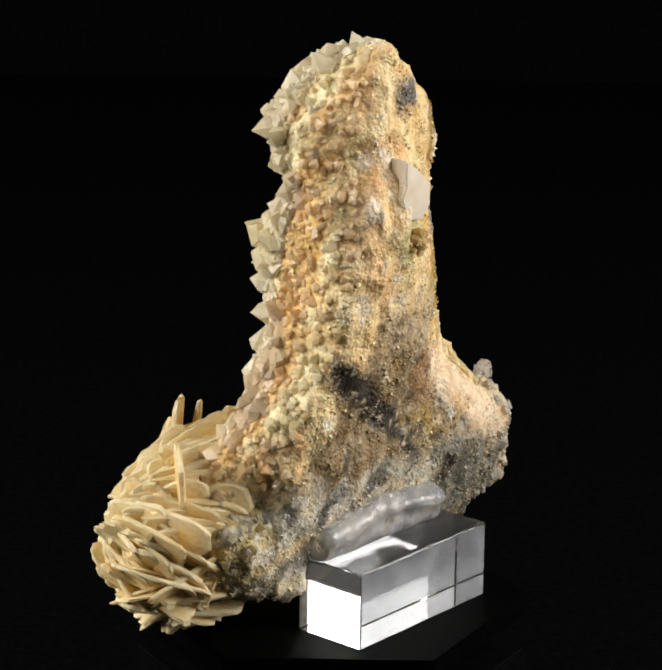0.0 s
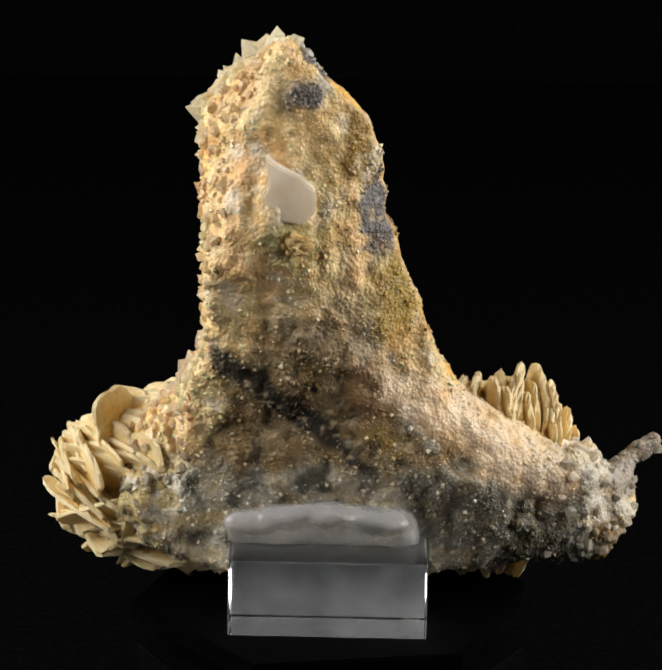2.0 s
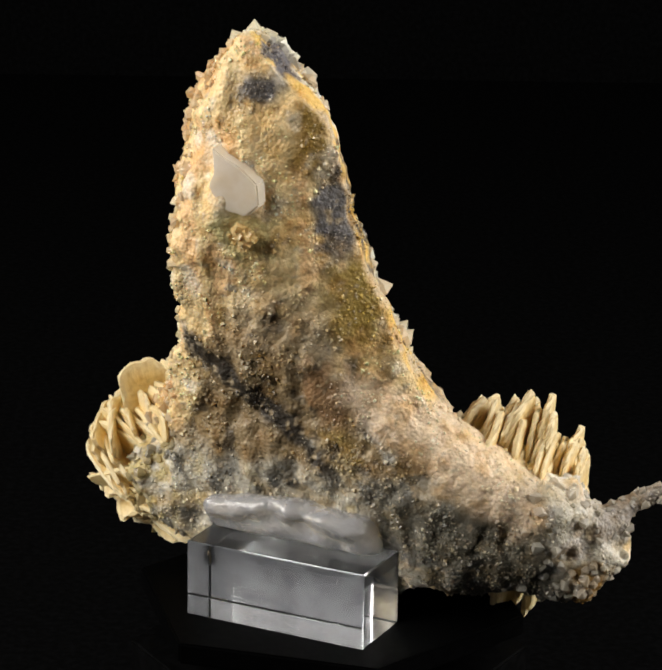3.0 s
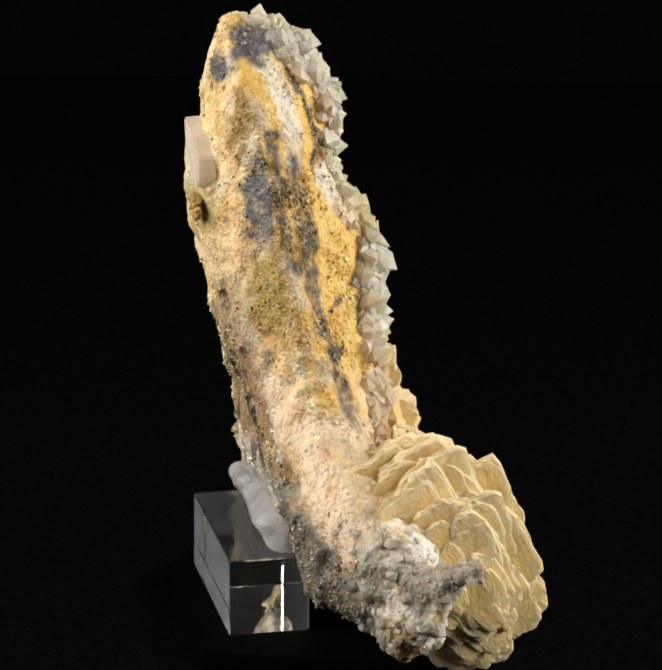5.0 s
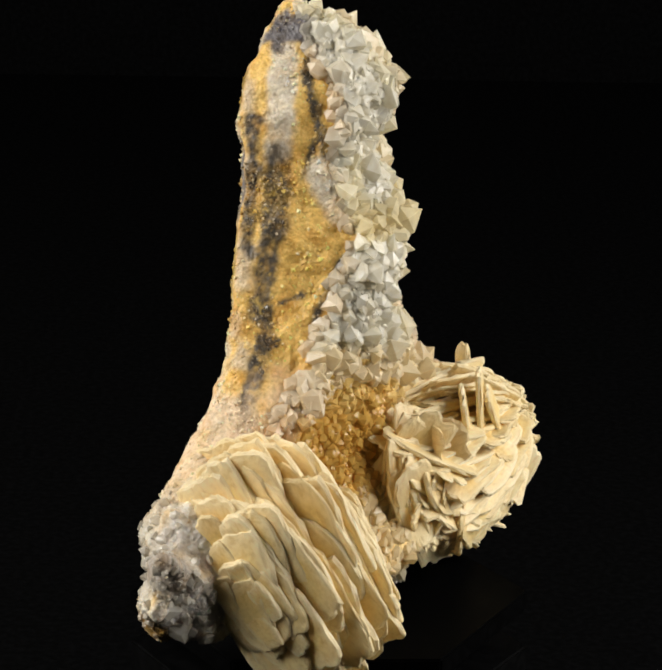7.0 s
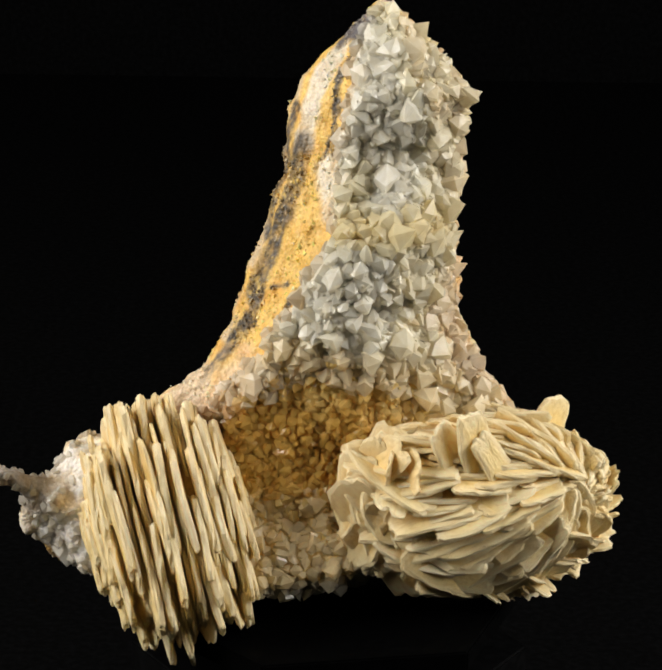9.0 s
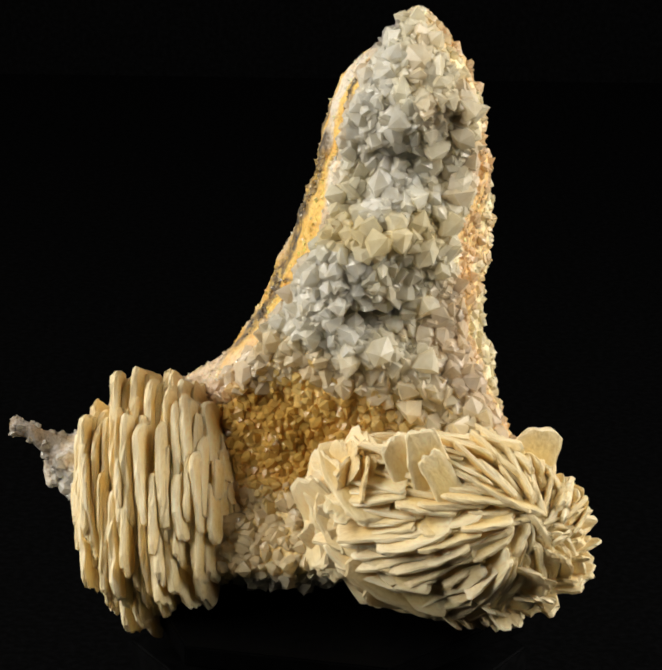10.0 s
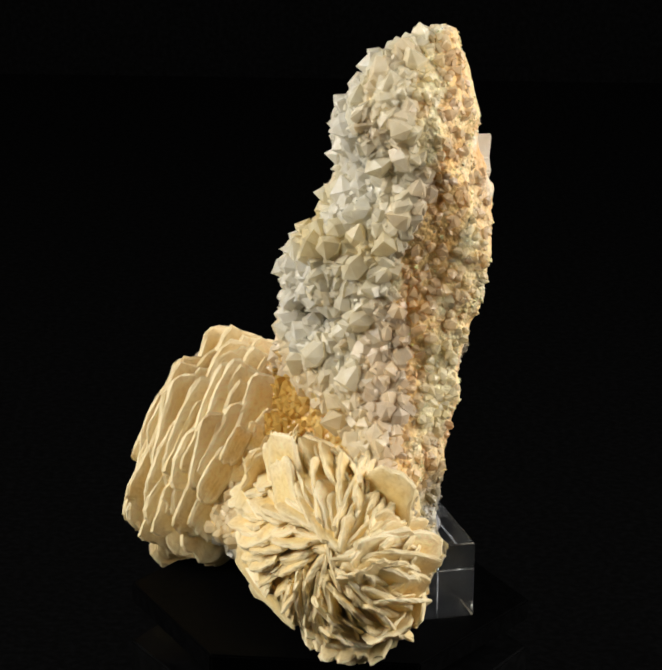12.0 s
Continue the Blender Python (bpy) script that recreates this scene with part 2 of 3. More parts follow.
def net_surface(lo, hi, step, field):
    """A quad mesh round the inside of a field (naive surface nets)."""
    axes = [np.arange(lo[k], hi[k] + step, step, dtype=np.float32) for k in range(3)]
    grid = np.stack(np.meshgrid(*axes, indexing="ij"), -1)
    val = np.concatenate([field(g) for g in np.array_split(grid, 12)], 0)
    ins = val < 0
    n = [len(a) for a in axes]
    total, count = np.zeros((n[0] - 1, n[1] - 1, n[2] - 1, 3), np.float32), np.zeros((n[0] - 1, n[1] - 1, n[2] - 1), np.float32)
    corner = lambda a, o: a[o[0]:n[0] - 1 + o[0], o[1]:n[1] - 1 + o[1], o[2]:n[2] - 1 + o[2]]
    for ax in range(3):
        for u in (0, 1):
            for v in (0, 1):
                o = [u, v]
                o.insert(ax, 0)
                e = list(o)
                e[ax] = 1
                a, b = corner(val, o), corner(val, e)
                cross = (a < 0) != (b < 0)
                t = np.where(cross, a / np.where(cross, a - b, 1), 0)
                pt = np.empty((*t.shape, 3), np.float32)
                pt[:] = o
                pt[..., ax] += t
                total += pt * cross[..., None]
                count += cross
    act = count > 0
    index = np.full(act.shape, -1)
    index[act] = np.arange(act.sum())
    cell = np.argwhere(act)
    verts = np.array(lo) + (cell + total[act] / count[act][:, None]) * step
    quads = []
    for ax in range(3):
        sl = [slice(None)] * 3
        s0, s1 = list(sl), list(sl)
        s0[ax], s1[ax] = slice(0, -1), slice(1, None)
        a, b = ins[tuple(s0)], ins[tuple(s1)]
        at = np.argwhere(a != b)
        u, v = [k for k in range(3) if k != ax]
        at = at[(at[:, u] > 0) & (at[:, v] > 0) & (at[:, u] < n[u] - 1) & (at[:, v] < n[v] - 1)]
        flip = ins[tuple(at.T)]
        if ax == 1:
            flip = ~flip
        ring = []
        for du, dv in ((1, 1), (0, 1), (0, 0), (1, 0)):
            q = at.copy()
            q[:, u] -= du
            q[:, v] -= dv
            ring.append(index[tuple(q.T)])
        ring = np.stack(ring, 1)
        ring[~flip] = ring[~flip][:, ::-1]
        quads.append(ring)
    return verts, np.concatenate(quads)


def broad_normals(p, h=2.5):
    g = np.stack([specimen_form(p + np.eye(3)[k] * h) - specimen_form(p - np.eye(3)[k] * h) for k in range(3)], -1)
    return g / (np.linalg.norm(g, axis=-1, keepdims=True) + 1e-9)


def wall_side(p):
    """1 on the ochre wall's side of the quartz crust's edge, 0 on the crust's."""
    edge = np.interp(p[:, 2], (50, 63, 85, 100, 123, 150, 182, 194), (50, 42, 22, 12, 0, -2, -9, -14))
    return sstep(p[:, 0] - edge + 2.0 * vnoise(p, 6, 3.9), -1.5, 1.5) * sstep(p[:, 2], 56, 64)


def mesh_of(name, verts, faces, mat):
    me = bpy.data.meshes.new(name)
    me.from_pydata((np.asarray(verts) * MM).tolist(), [], faces.tolist() if isinstance(faces, np.ndarray) else faces)
    me.materials.append(mat)
    me.update()
    return me


def vein(p, a, b, wide):
    flat = np.array([1, 0.22, 1])
    return 1 - sstep(capsule(p * flat, np.array(a) * flat, np.array(b) * flat, 0, 0) + 1.6 * vnoise(p, 5, 2.2), wide * 0.4, wide)


def q_along(p):
    return -0.61 * p[:, 0] + 0.79 * p[:, 1]


def wall_vein(p, a, b, wide):
    """A vein on the ochre wall, from a to b, each along the wall and up (mm)."""
    q = np.stack([-0.61 * p[:, 0] + 0.79 * p[:, 1], p[:, 2], 0 * p[:, 2]], -1)
    return 1 - sstep(capsule(q, (*a, 0), (*b, 0), 0, 0) + 1.1 * vnoise(p, 4, 2.2) + 0.5 * vnoise(p, 1.6, 6.2), wide * 0.5, wide * 1.1)


def zone_paint(p, nrm):
    """Base colours of the specimen's mineral zones, plus shade laid in on its low undersides."""
    x, y, z = p.T
    n1, n2, n3, n4 = vnoise(p, 18, 0.3), vnoise(p, 7, 4.4), vnoise(p, 3, 8.8), vnoise(p, 1.5, 2.7)
    streak = vnoise(p * np.array([1, 1, 0.16]), 4.5, 6.6)
    col = np.empty((len(p), 3))
    col[:] = (0.72, 0.58, 0.38)

    def lay(mask, rgb):
        nonlocal col
        col = col + (np.array(rgb) - col) * np.clip(mask, 0, 1)[:, None]

    side = wall_side(p)
    front = sstep(nrm[:, 1] + 0.12 * n1, -0.05, 0.35) * (1 - side)
    left = sstep(-nrm[:, 0] + 0.2 * n1, 0.35, 0.7) * sstep(nrm[:, 1], -0.75, -0.45)
    back = sstep(-nrm[:, 1] + 0.15 * n1, 0.25, 0.55) * (1 - left)
    wall = side * (1 - back)
    # quartz front and its iron-stained hollow
    lay(front, (0.95, 0.92, 0.84))
    lay(front * sstep(n1 + 0.5 * n2, 0.05, 0.5) * 0.6, (0.92, 0.80, 0.42))
    lay(front * sstep(x, -24, -34) * 0.6, (0.92, 0.78, 0.42))
    lay(front * sstep(z + 5 * n2, 92, 78) * 0.85, (0.91, 0.72, 0.31))
    lay(front * (1 - sstep(np.abs(z - 126 + 3 * n2), 3, 8)), (0.93, 0.75, 0.26))
    lay(front * sstep(ellipsoid(p, (12, 14, 62), (40, 40, 26)) + 4 * n2, 6, -8) * 0.8, (0.88, 0.66, 0.22))
    lay(front * sstep(ellipsoid(p, (14, 14, 54), (34, 40, 17)) + 4 * n2, 3, -6), (0.72, 0.47, 0.12))
    lay(front * sstep(ellipsoid(p, (8, 14, 22), (34, 40, 16)) + 4 * n2, 3, -3), (0.85, 0.69, 0.34))
    # honey-coloured flank
    lay(left * sstep(z, 50, 62), (0.95, 0.81, 0.52))
    seam = 1 - sstep(np.abs(y + 0.27 * z - 14 + 4 * n2), 5, 11)
    lay(left * seam * sstep(z, 50, 62) * 0.85, (0.88, 0.60, 0.23))
    lay(left * sstep(n2 + 0.6 * n1, 0.1, 0.6) * sstep(z, 50, 62) * 0.7, (0.91, 0.66, 0.30))
    lay(left * seam * sstep(n3 + 0.5 * n2, 0.1, 0.6) * 0.75, (0.50, 0.29, 0.09))
    # ochre wall with dark veins
    lay(wall, (0.80, 0.52, 0.14))
    lay(wall * sstep(n2 + n3 * 0.6, 0.1, 0.7), (0.86, 0.58, 0.17))
    lay(wall * wall_vein(p, (-17, 176), (-18, 150), 5.5) * 0.85, (0.78, 0.73, 0.64))
    lay(wall * wall_vein(p, (-5, 142), (2, 132), 6) * 0.8, (0.80, 0.76, 0.68))
    lay(wall * sstep(q_along(p), -24, -28) * sstep(n2, -0.4, 0.2), (0.62, 0.48, 0.30))
    dark = (0.08, 0.068, 0.055)
    for a, b, w in (((-10, 185), (-9, 170), 2.2), ((-9, 170), (-3, 149), 1.9), ((-19, 147), (-19, 127), 7.5), ((-20, 128), (-23, 100), 5.6), ((-22, 102), (-20, 92), 3.4), ((-22, 92), (-27, 72), 4.4), ((-27, 68), (-22, 60), 4.5), ((-11, 140), (-7, 152), 1.5), ((8.5, 123), (2, 115), 1.9), ((2, 115), (-5, 101), 2.4), ((-5, 101), (-8, 93), 1.8), ((-20, 102), (-10, 105), 1.3), ((-26, 158), (-27, 118), 3.4)):
        lay(wall * wall_vein(p, a, b, w * 0.8) * (0.8 + 0.6 * n4), dark)
    lay(wall * wall_vein(p, (-19, 140), (-22, 96), 5) * sstep(n4 + 0.4 * n3, 0.35, 0.6), (0.62, 0.43, 0.12))
    lay(sstep(ellipsoid(p, (-6, -26, 184), (9, 9, 7)) + 2.5 * n3, 1, -2), (0.14, 0.13, 0.14))
    # weathered back: peach above, dark ore below
    lay(back, (0.88, 0.68, 0.37))
    lay(back * sstep(streak + 0.4 * n1, 0.1, 0.5), (0.82, 0.55, 0.28))
    lay(back * sstep(-n2 + 0.5 * n3, 0.35, 0.7) * 0.7, (0.88, 0.80, 0.66))
    lay(back * sstep(x + 6 * n2, -8, 8) * sstep(-streak + 0.5 * n3, 0.1, 0.6) * 0.7, (0.42, 0.27, 0.08))
    lay(back * sstep(n2 + 0.6 * n3, 0.35, 0.8) * 0.6, (0.52, 0.33, 0.10))
    lay(back * sstep(ellipsoid(p, (8, -36, 162), (6, 20, 13)) + 3 * n3, 2, -3), (0.33, 0.21, 0.05))
    lay(back * sstep(ellipsoid(p, (15, -32, 138), (7, 20, 18)) + 3 * n3, 2, -3), (0.17, 0.16, 0.16))
    lay(back * sstep(ellipsoid(p, (20, -30, 110), (9, 20, 14)) + 3 * n3, 2, -3), (0.42, 0.29, 0.07))
    lay(back * sstep(ellipsoid(p, (-9, -38, 176), (8, 20, 6)) + 2.5 * n3, 2, -3), (0.13, 0.12, 0.12))
    lay(back * sstep(ellipsoid(p, (-11, -40, 131), (11, 20, 8)) + 3 * n3, 2, -3), (0.52, 0.45, 0.22))
    ore = sstep(x + 15 + 0.42 * (117 - z) + 4 * n2, -2, 3) * sstep(16 + np.clip(86 - z, 0, 90) * 0.95 - x + 4 * n2, -3, 4) * back
    lay(ore * sstep(z + 6 * n1, 122, 96) * 0.75, (0.44, 0.36, 0.26))
    lay(ore * sstep(z + 8 * n1, 104, 84), (0.30, 0.22, 0.12))
    lay(ore * sstep(n2 + 0.5 * n3, 0.0, 0.4) * sstep(z, 104, 92), (0.36, 0.25, 0.11))
    lay(ore * sstep(n2 + 0.7 * n1, 0.45, 0.8) * sstep(z, 110, 90), (0.46, 0.44, 0.39))
    lay(back * sstep(ellipsoid(p, (15, -26, 52), (10, 24, 15)) + 3 * n3, 2, -3) * 0.65, (0.40, 0.27, 0.07))
    lay(back * vein(p, (-34, -34, 90), (0, -30, 64), 6), (0.045, 0.036, 0.026))
    lay(back * vein(p, (0, -30, 64), (20, -24, 40), 4), (0.05, 0.04, 0.028))
    lay(ore * sstep(ellipsoid(p, (12, -30, 80), (9, 20, 12)) + 3 * n3, 2, -3) * 0.7, (0.34, 0.19, 0.09))
    lay(ore * sstep(n3 + 0.5 * n2, 0.25, 0.65) * sstep(z, 112, 96) * 0.8, (0.05, 0.04, 0.03))
    lay(ore * sstep(n4 + 0.7 * n3, 0.65, 1.0) * 0.8, (0.50, 0.33, 0.09))
    # foot of the specimen
    foot = sstep(z + 5 * n1, 56, 46) * sstep(nrm[:, 1], 0.25, -0.1)
    lay(foot, (0.60, 0.56, 0.47))
    lay(foot * sstep(x + 8 * n1, 20, 34) * sstep(x + 4 * n2, 88, 74), (0.15, 0.14, 0.11))
    lay(foot * sstep(n2 + 0.4 * n3, 0.2, 0.6), (0.13, 0.125, 0.11))
    lay(foot * sstep(-n2 + 0.5 * n3, 0.25, 0.6) * sstep(x, 40, 20), (0.62, 0.54, 0.36))
    lay(foot * sstep(x, -38, -56) * sstep(n3 + 0.5 * n1, -0.3, 0.4), (0.56, 0.46, 0.22))
    # shade beneath the foot, put into the colour of low downward faces
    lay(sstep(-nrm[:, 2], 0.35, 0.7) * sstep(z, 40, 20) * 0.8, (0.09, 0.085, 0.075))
    # pale ridge running down to the low end
    lay(vein(p, (24, -24, 78), (72, -8, 44), 11) * 0.85, (0.84, 0.66, 0.48))
    lay(sstep(x, 66, 78) * sstep(nrm[:, 1] + 0.3 * n2, -0.1, 0.3), (0.82, 0.80, 0.77))
    lay(sstep(ellipsoid(p, (91, 0, 16), (7, 9, 12)) + 2 * n3, 1, -2), (0.34, 0.20, 0.05))
    lay(sstep(x, 78, 88) * sstep(n2, -0.2, 0.4) * 0.8, (0.74, 0.70, 0.66))
    lay(sstep(x, 88, 94) * sstep(z, 30, 36), (0.36, 0.32, 0.28))
    lay(sstep(n4 + 0.5 * n3, 0.5, 0.9) * back * 0.7, (0.55, 0.47, 0.36))
    return np.clip(col, 0.01, 0.9)


# ---- setting ----
def box_bm(x0, x1, y0, y1, z0, z1):
    bm = bmesh.new()
    bmesh.ops.create_cube(bm, size=1)
    for v in bm.verts:
        v.co = Vector(((x0 + x1) / 2 + v.co.x * (x1 - x0), (y0 + y1) / 2 + v.co.y * (y1 - y0), (z0 + z1) / 2 + v.co.z * (z1 - z0)))
    return bm


def setting():
    tagged(part("floor", box_bm(-2.5, 2.5, -2.0, 2.0, -0.12, -0.10), VELVET, None), "black velvet cloth over the studio table", kind="structure")
    tagged(part("backdrop", box_bm(-2.5, 2.5, 1.2, 1.22, -0.10, 2.2), VELVET, None), "plain black velvet backdrop behind the turntable", kind="structure")
    tagged(part("wall_south", box_bm(-2.5, 2.5, -1.9, -1.88, -0.10, 2.2), VELVET, None), "dark studio wall behind the camera", kind="structure")
    tagged(part("wall_west", box_bm(-2.5, -2.48, -1.88, 1.2, -0.10, 2.2), VELVET, None), "dark studio wall beside the table", kind="structure")
    tagged(part("wall_east", box_bm(2.48, 2.5, -1.88, 1.2, -0.10, 2.2), VELVET, None), "dark studio wall beside the table", kind="structure")
    tagged(part("ceiling", box_bm(-2.5, 2.5, -1.9, 1.22, 2.2, 2.22), VELVET, None), "dark studio ceiling", kind="structure")


def hexagon(radius, z0, z1, turn, bevel):
    bm = bmesh.new()
    ring = [bm.verts.new((radius * math.cos(radians(turn + 60 * k)), radius * math.sin(radians(turn + 60 * k)), z0)) for k in range(6)]
    face = bm.faces.new(ring)
    up = bmesh.ops.extrude_face_region(bm, geom=[face])
    bmesh.ops.translate(bm, vec=(0, 0, z1 - z0), verts=[v for v in up["geom"] if isinstance(v, bmesh.types.BMVert)])
    bmesh.ops.recalc_face_normals(bm, faces=bm.faces)
    bmesh.ops.bevel(bm, geom=list(bm.edges), offset=bevel, segments=2, affect="EDGES")
    return bm


def turntable():
    plate = tagged(new("turntable"), "black hexagonal plastic plate that turns under the specimen", "turntable")
    part("plate", hexagon(0.066, -0.007, 0.0, -49.7, 0.0006), BLACK_PLATE, plate)
    bm = bmesh.new()
    bmesh.ops.create_cone(bm, segments=40, radius1=0.02, radius2=0.02, depth=0.0116, cap_ends=True, matrix=Matrix.Translation((0, 0, -0.0128)))
    part("hub", bm, BLACK_PLATE, plate)
    stand = tagged(new("display_pedestal"), "glossy black hexagonal pedestal on the dark table", "pedestal")
    part("base", hexagon(0.066, -0.1, -0.0186, 0, 0.0008), BLACK_BASE, stand)
    return plate, stand


# ---- acrylic block and glue ----
def block_thing():
    thing = tagged(new("acrylic_block"), "clear acrylic display block standing on the black plate", "display stand")
    bm = box_bm(-0.0317, 0.0317, -0.0398, -0.0142, 0.0002, 0.0256)
    bmesh.ops.bevel(bm, geom=list(bm.edges), offset=0.00035, segments=1, affect="EDGES")
    block = part("block", bm, ACRYLIC, thing, "clear polished acrylic block with worn faces")
    block.visible_shadow = False
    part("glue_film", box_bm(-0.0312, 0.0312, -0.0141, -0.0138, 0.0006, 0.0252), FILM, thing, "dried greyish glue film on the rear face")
    return thing


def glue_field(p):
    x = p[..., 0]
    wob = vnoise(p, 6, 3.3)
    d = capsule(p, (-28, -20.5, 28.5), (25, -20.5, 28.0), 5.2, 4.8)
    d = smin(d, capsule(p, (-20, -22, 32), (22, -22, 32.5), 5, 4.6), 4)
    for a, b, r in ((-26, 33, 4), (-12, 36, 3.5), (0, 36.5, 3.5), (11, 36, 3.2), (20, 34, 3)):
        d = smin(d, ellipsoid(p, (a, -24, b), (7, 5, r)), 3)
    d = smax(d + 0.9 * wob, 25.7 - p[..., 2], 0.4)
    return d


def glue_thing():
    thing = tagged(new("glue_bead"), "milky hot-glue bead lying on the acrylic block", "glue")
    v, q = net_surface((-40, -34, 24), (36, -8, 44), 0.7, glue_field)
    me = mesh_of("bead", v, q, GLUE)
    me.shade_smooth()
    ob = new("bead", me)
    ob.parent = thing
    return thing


# ---- the specimen ----
def crystal_mesh(name, seed, mat):
    """A six-sided quartz point, 1 mm across the flats' radius and 2 mm long, with uneven faces."""
    r = random.Random(seed)
    ring = [1 + r.uniform(-0.34, 0.34) for _ in range(6)]
    top = 0.5 + r.uniform(-0.25, 0.35)
    verts, faces = [], []
    for z, k in ((-1.0, 0.95), (top, 1.0)):
        for i in range(6):
            a = radians(60 * i + r.uniform(-7, 7))
            verts.append((ring[i] * k * math.cos(a), ring[i] * k * math.sin(a), z + (r.uniform(-0.16, 0.16) if z > 0 else 0)))
    blunt = r.random() < 0.7
    tip = (r.uniform(-0.45, 0.45), r.uniform(-0.45, 0.45), top + (0.35 if blunt else 0.8) + r.uniform(-0.15, 0.3))
    verts.append(tip)
    for i in range(6):
        j = (i + 1) % 6
        faces.append((i, j, 6 + j, 6 + i))
        faces.append((6 + i, 6 + j, 12))
    return mesh_of(name, verts, faces, mat)


def frame_on(p, axis, spin, size, length):
    z = Vector(axis).normalized()
    rot = z.to_track_quat("Z", "Y").to_matrix() @ Matrix.Rotation(spin, 3, "Z")
    m = rot.to_4x4() @ Matrix.Diagonal((size, size, length, 1))
    m.translation = Vector(p) * MM
    return m


def face_samples(verts, quads):
    c = verts[quads].mean(1)
    d1, d2 = verts[quads[:, 2]] - verts[quads[:, 0]], verts[quads[:, 3]] - verts[quads[:, 1]]
    n = np.cross(d1, d2)
    area = np.linalg.norm(n, axis=1) / 2
    return c, n / (2 * area[:, None] + 1e-9), area


def spread(points, weight, count, gap, rng):
    """Random picks by weight, no two nearer than gap (mm)."""
    order = rng.choice(len(points), size=min(len(points), count * 14), replace=False, p=weight / weight.sum())
    cells, kept = {}, []
    for i in order:
        g = gap[i]
        key = tuple((points[i] // 4).astype(int))
        near = [j for a in (-1, 0, 1) for b in (-1, 0, 1) for c in (-1, 0, 1) for j in cells.get((key[0] + a, key[1] + b, key[2] + c), ())]
        if all(np.linalg.norm(points[i] - points[j]) > g for j in near):
            cells.setdefault(key, []).append(i)
            kept.append(i)
            if len(kept) >= count:
                break
    return kept


def joined(name, meshes, placed, parent, label):
    """Many small crystals in one mesh; placed: shape, pose and colour of each."""
    vs, fs, cs, off = [], [], [], 0
    for k, m, rgb in placed:
        me = meshes[k]
        co = np.empty(len(me.vertices) * 3, np.float32)
        me.vertices.foreach_get("co", co)
        a = np.array(m)
        vs.append(co.reshape(-1, 3) @ a[:3, :3].T + a[:3, 3])
        cs.append(np.repeat(np.array(rgb)[None], len(me.vertices), 0))
        fs.extend([[i + off for i in p.vertices] for p in me.polygons])
        off += len(me.vertices)
    me = bpy.data.meshes.new(name)
    me.from_pydata(np.concatenate(vs).tolist(), [], fs)
    me.materials.append(QUARTZ_CRUST)
    zone_colours(me, np.concatenate(cs))
    ob = new(name, me)
    ob.parent = parent
    return tagged(ob, label, kind="stuff")


def blade_mesh(name, seed, taper):
    """A barite plate, lens-shaped in section, with an uneven blunt outline; 2 long, 1 wide, half-thickness 1."""
    r = random.Random(seed)
    n = 34
    power = r.uniform(3.0, 7.0)
    ph = [r.uniform(0, 6.28) for _ in range(4)]
    rings, verts, faces, cols = (0.0, 0.5, 0.82, 0.96, 1.0), [], [], []
    thick = (1.0, 1.0, 0.92, 0.75, 0.3)
    cream, pale, tan = (0.95, 0.76, 0.35), (0.97, 0.88, 0.62), (0.90, 0.61, 0.20)
    ids = {}
    for side in (1, -1):
        for j, (rho, th) in enumerate(zip(rings, thick)):
            for i in range(n if j else 1):
                a = 2 * math.pi * i / n
                c, s = math.cos(a), math.sin(a)
                rad = (abs(c) ** power + abs(s) ** power) ** (-1 / power)
                rad *= 1 + 0.05 * math.sin(2 * a + ph[0]) + 0.025 * math.sin(5 * a + ph[1]) + 0.025 * math.sin(9 * a + ph[2]) + r.uniform(-0.05, 0.04) * (j == 4) + r.uniform(-0.02, 0.02) * (j == 3)
                narrow = 1 - taper * c
                warp = 0.4 * math.sin(2.2 * rho * c + ph[3])
                ids[side, j, i] = len(verts)
                verts.append((rho * rad * c, 0.5 * rho * rad * s * narrow, side * th + warp + r.uniform(-0.15, 0.15) * (j > 2)))
                f = max(0, (rho - 0.55) / 0.45)
                base = [cream[k] + (tan[k] - cream[k]) * max(0, -c) * rho * 0.8 for k in range(3)]
                cols.append([base[k] + (pale[k] - base[k]) * f * 0.85 for k in range(3)])
        for i in range(n):
            k = (i + 1) % n
            tri = [ids[side, 0, 0], ids[side, 1, i], ids[side, 1, k]]
            faces.append(tri if side > 0 else tri[::-1])
            for j in (1, 2, 3):
                q = [ids[side, j, i], ids[side, j + 1, i], ids[side, j + 1, k], ids[side, j, k]]
                faces.append(q if side > 0 else q[::-1])
    for i in range(n):
        k = (i + 1) % n
        faces.append([ids[1, 4, i], ids[-1, 4, i], ids[-1, 4, k], ids[1, 4, k]])
    me = mesh_of(name, verts, faces, BARITE)
    zone_colours(me, np.array(cols))
    return me


def blade_pose(centre, long, normal, length, width, thick):
    x = Vector(long).normalized()
    z = Vector(normal)
    z = (z - x * z.dot(x)).normalized()
    y = z.cross(x)
    m = Matrix((x, y, z)).transposed().to_4x4() @ Matrix.Diagonal((length / 2, width, thick / 2, 1))
    m.translation = Vector(centre) * MM
    return m


